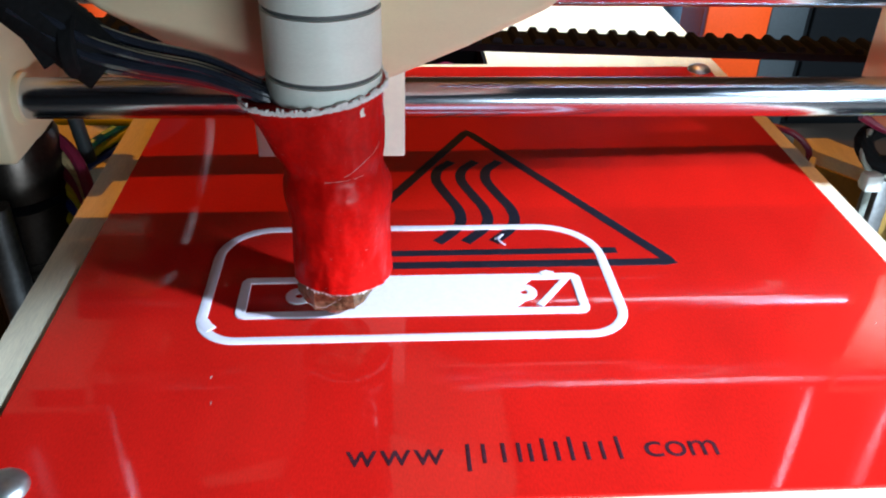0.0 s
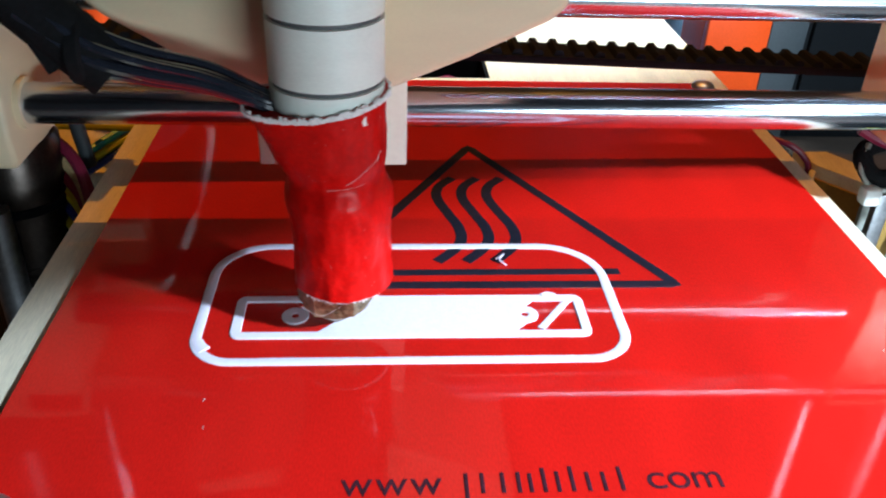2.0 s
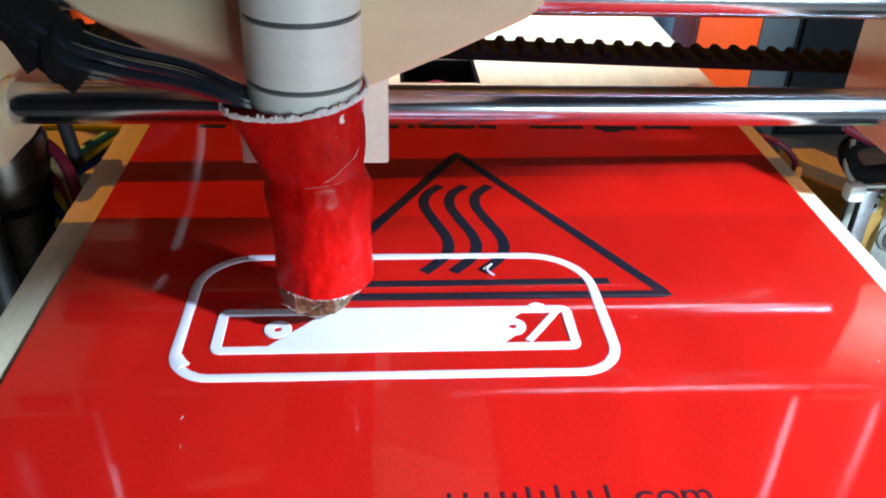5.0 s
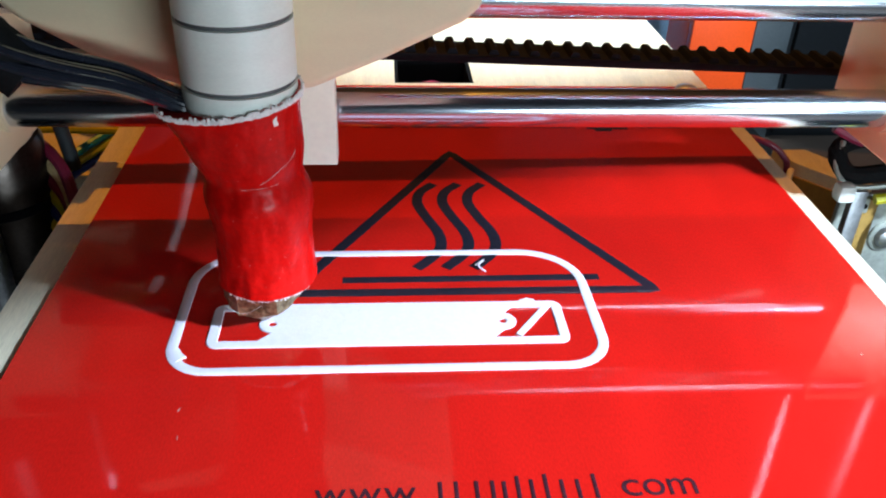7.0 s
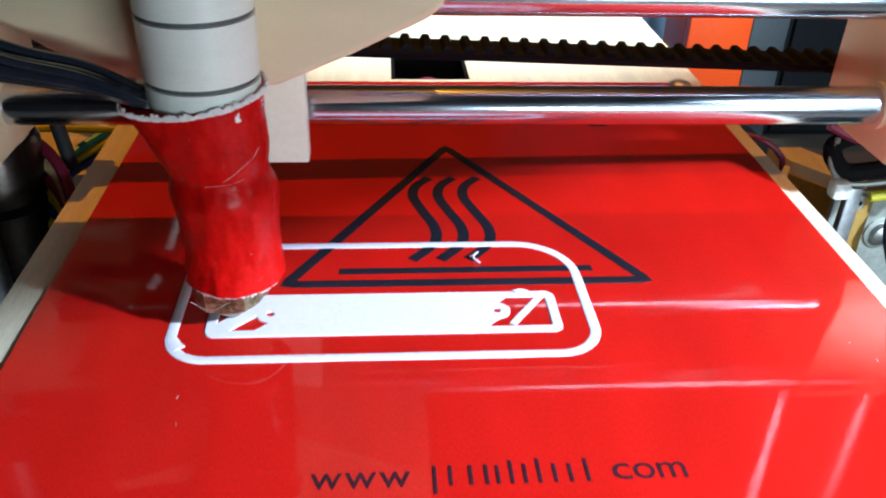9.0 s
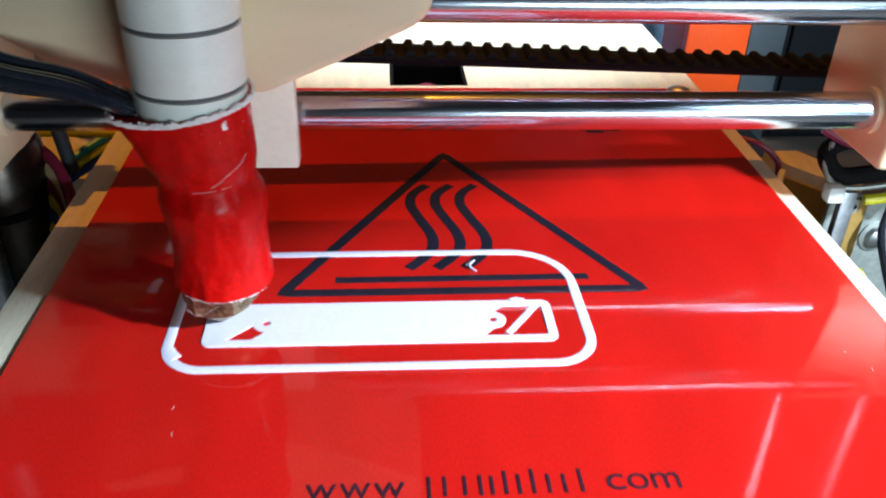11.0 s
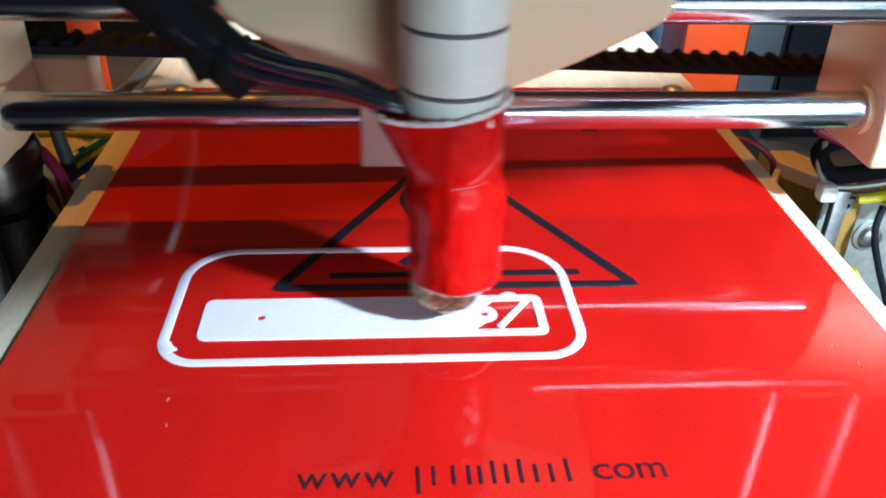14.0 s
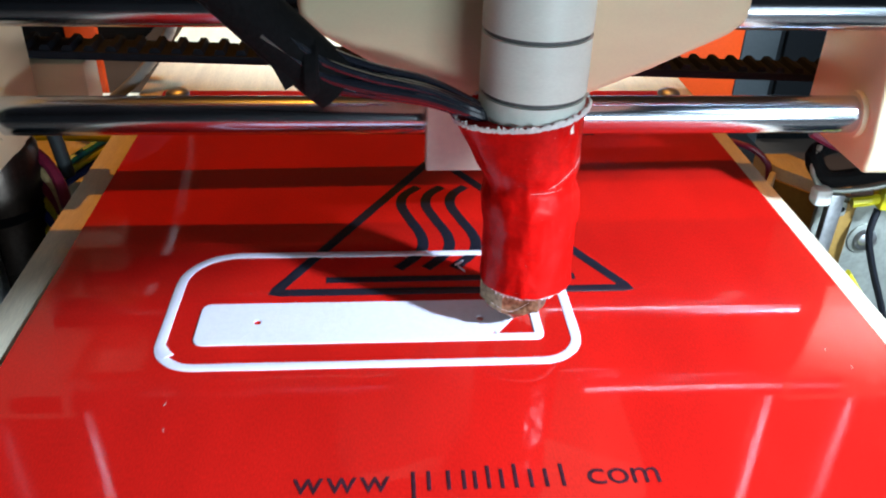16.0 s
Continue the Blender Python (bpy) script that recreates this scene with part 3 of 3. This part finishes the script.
part("cross_bar", box(-0.014, 0.012, -0.0032, -0.0002, 0.0460, 0.0520, 0.0008), ORANGE, post2)

spool = thing("cable_spool", "dark round spool behind the bed", "spool", (-0.119, 0.19, 0.021))
part("drum", lathe([(0.030, -0.014), (0.034, -0.012), (0.034, 0.012), (0.030, 0.014)], 40, "y"), SLEEVE, spool)
arc = [(-0.118, 0.135, -0.020), (-0.1010, 0.127, -0.0115), (-0.0867, 0.125, -0.0005), (-0.0755, 0.125, 0.0125), (-0.0737, 0.125, 0.0215), (-0.0783, 0.125, 0.0389),
       (-0.0849, 0.125, 0.0570), (-0.0955, 0.125, 0.078), (-0.112, 0.127, 0.095), (-0.135, 0.130, 0.104)]
feed = thing("feed_tube", "curved white plastic feed tube beside the dark spool", "tube")
part("hose", tube(arc, 0.0016, 12), TUBING, feed)

mot = thing("lift_motor", "black round lift motor under the bracket", "motor", (-0.1047, 0.062, -0.085))
part("body", lathe([(0.0105, 0.0), (0.0112, 0.002), (0.0112, 0.060), (0.0108, 0.0605), (0.0108, 0.0620), (0.0112, 0.0625), (0.0112, 0.0905), (0.0104, 0.0920)], 40), MOTOR, mot)
part("motor_mount", slab([(-0.02, 0.0910), (-0.02, 0.1000), (0.0160, 0.1000), (0.0150, 0.0975), (0.0103, 0.0944), (0.0052, 0.0922)], -0.0160, -0.0117, 0.0006), CREAM, mot, "cream plastic motor mount")
part("coupling_band", lathe([(0.0112, 0.0755), (0.0116, 0.0758), (0.0116, 0.0776), (0.0112, 0.0779)], 40), RUBBER, mot)
part("shaft", lathe([(0.0035, 0.05), (0.0035, 0.110)], 16, "z", (0.0, -0.014, -0.03)), STEEL, mot)

wood = thing("wood_block", "pale plywood corner block with a brown face beside the bed", "wood block", (0.104, 0.086, -0.078))


def prism(outline, z0, z1, bevel=0.0006):
    """Upright block over an outline in x and y."""
    bm = bmesh.new()
    f = bm.faces.new([bm.verts.new((x - 0.104, y - 0.086, z0)) for x, y in outline])
    r = bmesh.ops.extrude_face_region(bm, geom=[f])
    for v in (q for q in r["geom"] if isinstance(q, bmesh.types.BMVert)):
        v.co.z = z1
    bmesh.ops.bevel(bm, geom=bm.edges[:], offset=bevel, segments=2, affect="EDGES", profile=0.5)
    return bm


part("block", prism([(0.0965, 0.0975), (0.1065, 0.0975), (0.1180, 0.0800), (0.1130, 0.0712), (0.0996, 0.0883)], 0.0, 0.0650), WOOD, wood)
part("side_board", prism([(0.0932, 0.0806), (0.0946, 0.0794), (0.0992, 0.0870), (0.0978, 0.0882)], 0.0, 0.0640), WOOD, wood)
part("brown_face", prism([(0.0995, 0.0880), (0.1127, 0.0711), (0.1120, 0.0705), (0.0988, 0.0874)], 0.0, 0.0615, 0.0002), CARD, wood, "brown card face")
cord = thing("side_cable", "thin dark red cable curving beside the bed", "cable")
part("wire", tube([(0.0830, 0.100, -0.0085), (0.0895, 0.092, -0.0077), (0.0931, 0.090, -0.0089), (0.0958, 0.089, -0.0112), (0.0974, 0.0885, -0.0142), (0.0980, 0.0880, -0.0240), (0.0975, 0.088, -0.045), (0.0960, 0.087, -0.0765)], 0.0009, 8), CRIMSON, cord)

sw = thing("end_switch", "galvanised bracket with yellow and black wiring", "switch bracket", (0.1096, 0.056, -0.075))
part("plate", box(-0.0105, 0.026, 0.006, 0.0075, -0.003, 0.066, 0.0004), GALV, sw)
part("strip", box(-0.0125, -0.0088, -0.002, 0.0005, 0.012, 0.071, 0.0004), STEEL, sw)
part("brown_card", box(-0.0068, -0.0020, 0.003, 0.0045, 0.030, 0.066, 0.0003), CARD, sw)
part("lug_plate", box(-0.0096, -0.0071, -0.001, 0.0, 0.0645, 0.0685, 0.0003), GALV, sw)
bolt = part("bolt", lathe([(0.0030, 0.0), (0.0031, -0.0004), (0.0026, -0.0016), (0.0012, -0.0022)], 20, "y", (0.0046, 0.0056, 0.0539)), STEEL, sw, "domed zinc bolt")
part("washer", lathe([(0.0044, 0.0), (0.0045, -0.0002), (0.0045, -0.0005), (0.0043, -0.0006)], 24, "y", (0.0046, 0.0060, 0.0539)), GALV, bolt)
# flat dark disc paints the shade inside the hole
part("tab_hole", lathe([(0.0007, 0.0), (0.0007, -0.0002)], 12, "y", (-0.0083, -0.0010, 0.0665)), DARK, sw, "dark disc painting the shaded hole in the tab")
part("yellow_plug", box(-0.0005, 0.006, -0.004, 0.001, 0.0675, 0.0725, 0.0006), YELLOW, sw)
part("yellow_wire", tube([(-0.0070, -0.002, 0.0690), (-0.0030, -0.0024, 0.0697), (0.0, -0.0018, 0.0700)], 0.0013, 8), YELLOW, sw)
part("black_wire", tube([(0.0010, -0.001, 0.0665), (-0.0006, -0.0035, 0.0600), (0.0024, -0.005, 0.0510), (0.0075, -0.006, 0.0400), (0.012, -0.006, 0.0300)], 0.0009, 8), RUBBER, sw)
part("yellow_tag", tube([(-0.006, -0.008, 0.052), (0.0, -0.010, 0.0440), (0.006, -0.012, 0.036)], 0.0018, 8, 4, 0.4), YELLOW, sw)
loop = thing("cable_loop", "black cables held by a white nylon tie", "cables", (0.0976, 0.056, -0.007))
part("black_cable", tube([(0.012, 0.006, 0.0135), (0.000, 0.004, 0.0140), (-0.0062, 0.001, 0.0125), (-0.0045, -0.003, 0.0085), (0.002, -0.004, 0.0090), (0.012, -0.004, 0.0110), (0.03, -0.002, 0.014)], 0.0022, 10), SLEEVE, loop)
part("grey_cable", tube([(-0.0055, 0.001, 0.0150), (-0.0075, -0.002, 0.0105), (-0.0048, -0.005, 0.0064), (0.004, -0.006, 0.0068), (0.014, -0.006, 0.0090), (0.03, -0.004, 0.012)], 0.0007, 8), GALV, loop)
part("tie_head", box(-0.0080, -0.0037, -0.0080, -0.0040, 0.0030, 0.0074, 0.0010), NYLON, loop, "white nylon tie head")
part("red_wire", tube([(-0.008, 0.002, 0.0180), (-0.004, 0.001, 0.0160), (-0.0010, 0.0, 0.0150)], 0.0011, 8), CRIMSON, loop)

wires = thing("wiring_bundle", "coloured ribbon wires beside the bed", "wires", (-0.09, 0.07, -0.078))
for k, m in enumerate((TEAL, YELLOW, NAVY)):
    part("wire", tube([(0.020, 0.06, 0.062 - 0.002 * k), (0.006, 0.045 - 0.002 * k, 0.068 - 0.0022 * k), (-0.012, 0.020, 0.064 - 0.0025 * k), (-0.024, 0.0, 0.054 - 0.0025 * k)], 0.0012, 8), m, wires)
for k, m in enumerate((CRIMSON, PLY_EDGE, CRIMSON, YELLOW, NAVY, YELLOW, RUBBER)):
    h = 0.0034 * k
    part("wire", tube([(-0.024, 0.010, 0.0800 - h), (-0.008, -0.002 - 0.001 * k, 0.0815 - h), (0.0005, -0.009 - 0.001 * k, 0.0770 - h), (0.0050, -0.017 - 0.001 * k, 0.0655 - h)], 0.0014, 8), m, wires)
part("yellow_lead", tube([(-0.03, 0.028, 0.0705), (-0.0133, 0.028, 0.0708), (0.004, 0.026, 0.0712)], 0.0011, 8), YELLOW, wires)
stem = thing("lead_screw", "dark threaded rod beside the bed", "threaded rod", (-0.0885, 0.070, -0.078))
part("shaft", tube([(-0.0019, 0.0, 0.0730), (-0.0038, 0.0, 0.0900)], 0.0017, 12, 2), GREY, stem)
side = thing("side_box", "pale plywood box behind the wires", "wood box", (-0.092, 0.115, -0.078))
part("shell", box(-0.033, 0.004, -0.015, 0.055, 0.0, 0.056, 0.001), WOOD, side)


for x, screw in ((-0.0900, True), (0.0893, True), (-0.1125, False), (0.1120, False)):  # uprights standing in the brackets
    if screw:
        up_rod = thing("threaded_rod", "upright threaded steel rod standing on the bracket", "threaded rod", (x, 0.045, 0.0530), "lift screws")
        part("shaft", lathe([(0.0029 + 0.00011 * math.cos(math.pi * k / 3), 0.00018 * k) for k in range(1000)], 20), THREAD, up_rod)
    else:
        up_rod = thing("lift_rod", "upright smooth dull steel rod standing on the bracket", "rod", (x, 0.045, 0.0530), "lift rods")
        part("shaft", lathe([(0.0036, 0.0), (0.0039, 0.0003), (0.0039, 0.1797), (0.0036, 0.18)], 32), DULL, up_rod)


# ---- motion ----
def motions():
    rows = [(0, 0.0, -28.5), (0.1, -1.1, -27.6), (0.2, -2.8, -26.1), (0.3, -4.6, -24.5), (0.4, -6.0, -23.2), (0.5, -6.7, -22.6), (0.6, -8.2,
            -21.3), (0.7, -7.3, -22.3), (0.8, -5.2, -24.4), (0.9, -3.3, -26.4), (1, -1.5, -28.3), (1.1, -0.1, -29.9), (1.2, 0.1, -30.3), (1.3,
            -1.9, -28.5), (1.4, -3.3, -27.3), (1.5, -4.8, -26.0), (1.6, -7.0, -24.0), (1.7, -8.5, -22.7), (1.8, -7.5, -23.9), (1.9, -5.8,
            -25.8), (2, -3.6, -28.2), (2.1, -2.4, -29.5), (2.2, -0.7, -31.4), (2.3, 0.1, -32.3), (2.4, -1.7, -30.6), (2.5, -3.1, -29.4), (2.6,
            -4.5, -28.1), (2.7, -6.3, -26.5), (2.8, -7.9, -25.1), (2.9, -7.0, -26.2), (3, -5.4, -27.9), (3.1, -3.7, -29.8), (3.2, -2.1,
            -31.5), (3.3, -0.5, -33.3), (3.4, 0.7, -34.7), (3.5, -1.4, -32.7), (3.6, -2.5, -31.8), (3.7, -4.3, -30.2), (3.8, -6.2, -28.4),
            (3.9, -8.0, -26.7), (4, -7.2, -27.7), (4.2, -3.2, -32.1), (4.45, 0.0, -35.8), (4.75, -4.2, -32.1), (5.05, -8.4, -28.5), (5.35,
            -4.2, -33.2), (5.62, 0.0, -37.9), (5.9, -4.2, -34.3), (6.15, -7.6, -31.3), (6.3, -5.6, -33.6), (6.4, -6.0, -33.9), (6.5, -7.7,
            -32.9), (6.6, -6.9, -34.2), (6.7, -6.0, -35.6), (6.8, -7.7, -34.4), (6.9, -6.4, -36.2), (7, -6.6, -37.0), (7.1, -7.8, -35.8),
            (7.2, -6.8, -37.0), (7.3, -5.1, -38.8), (7.4, -3.0, -41.1), (7.5, -1.8, -42.4), (7.6, 0.2, -44.5), (7.7, 0.7, -45.2), (7.8, -1.4,
            -43.3), (7.9, -2.6, -42.4), (8, -4.8, -40.3), (8.1, -6.9, -38.4), (8.2, -7.8, -37.6), (8.3, -6.7, -38.8), (8.4, -5.2, -40.5),
            (8.5, -3.6, -42.2), (8.6, -1.8, -44.1), (8.7, -0.5, -45.5), (8.8, -1.0, -45.1), (8.9, -2.5, -43.7), (9, -4.7, -41.6), (9.1, -6.3,
            -40.4), (9.2, -7.7, -39.2), (9.32, -8.6, -38.5), (9.7, -2.2, -45.4), (10.1, -8.8, -39.3), (10.4, -3.6, -44.9), (10.7, -9.0,
            -39.9), (10.92, -5.2, -44.0), (11.12, -9.2, -40.3), (11.3, -7.5, -42.2), (11.4, -5.4, -39.6), (11.5, -4.1, -39.0), (11.6, -2.4,
            -40.5), (11.7, -0.5, -42.1), (11.8, 1.3, -43.7), (11.9, 0.0, -42.3), (12, -2.2, -39.8), (12.1, -3.6, -38.2), (12.3, -0.9, -40.6),
            (12.5, -1.9, -39.2), (13, -1.2, -38.0), (13.5, -1.7, -35.3), (13.6, -1.9, -31.0), (13.7, -2.6, -25.5), (13.8, -3.5, -18.0), (13.9,
            -4.4, -10.5), (14, -5.3, -2.7), (14.1, -5.4, 2.5), (14.2, -5.7, 4.5), (14.3, -6.9, 6.0), (14.5, -7.2, 6.7), (14.6, -7.5, 7.3),
            (14.75, -6.6, 7.2), (14.9, -7.4, 8.6), (15, -6.5, 8.3), (15.15, -6.4, 8.9), (15.3, -7.4, 10.3), (15.5, -4.8, 8.2), (15.65, -5.4,
            9.4), (15.8, -7.3, 11.8), (16, -5.4, 10.5)]
    travel = [(t, pose(0, d * MM, 0)) for t, d, x in rows]
    for ob in (bed, skirt, print_ob, curl):
        walk(ob, travel)
    walk(head, [(t, pose(x * MM, 0, 0)) for t, d, x in rows])
    walk(belt, [(t, BELT @ pose((-30.0 - x) * MM, 0, 0)) for t, d, x in rows])
    for t, ob in fresh:
        a, b = max(0.02, t - 0.12), min(15.98, t + 0.08)
        walk(ob, [(0.0, pose(0, 0, -0.0011)), (a, pose(0, 0, -0.0011)), (b, pose(0, 0, 0)), (16.0, pose(0, 0, 0))])


motions()
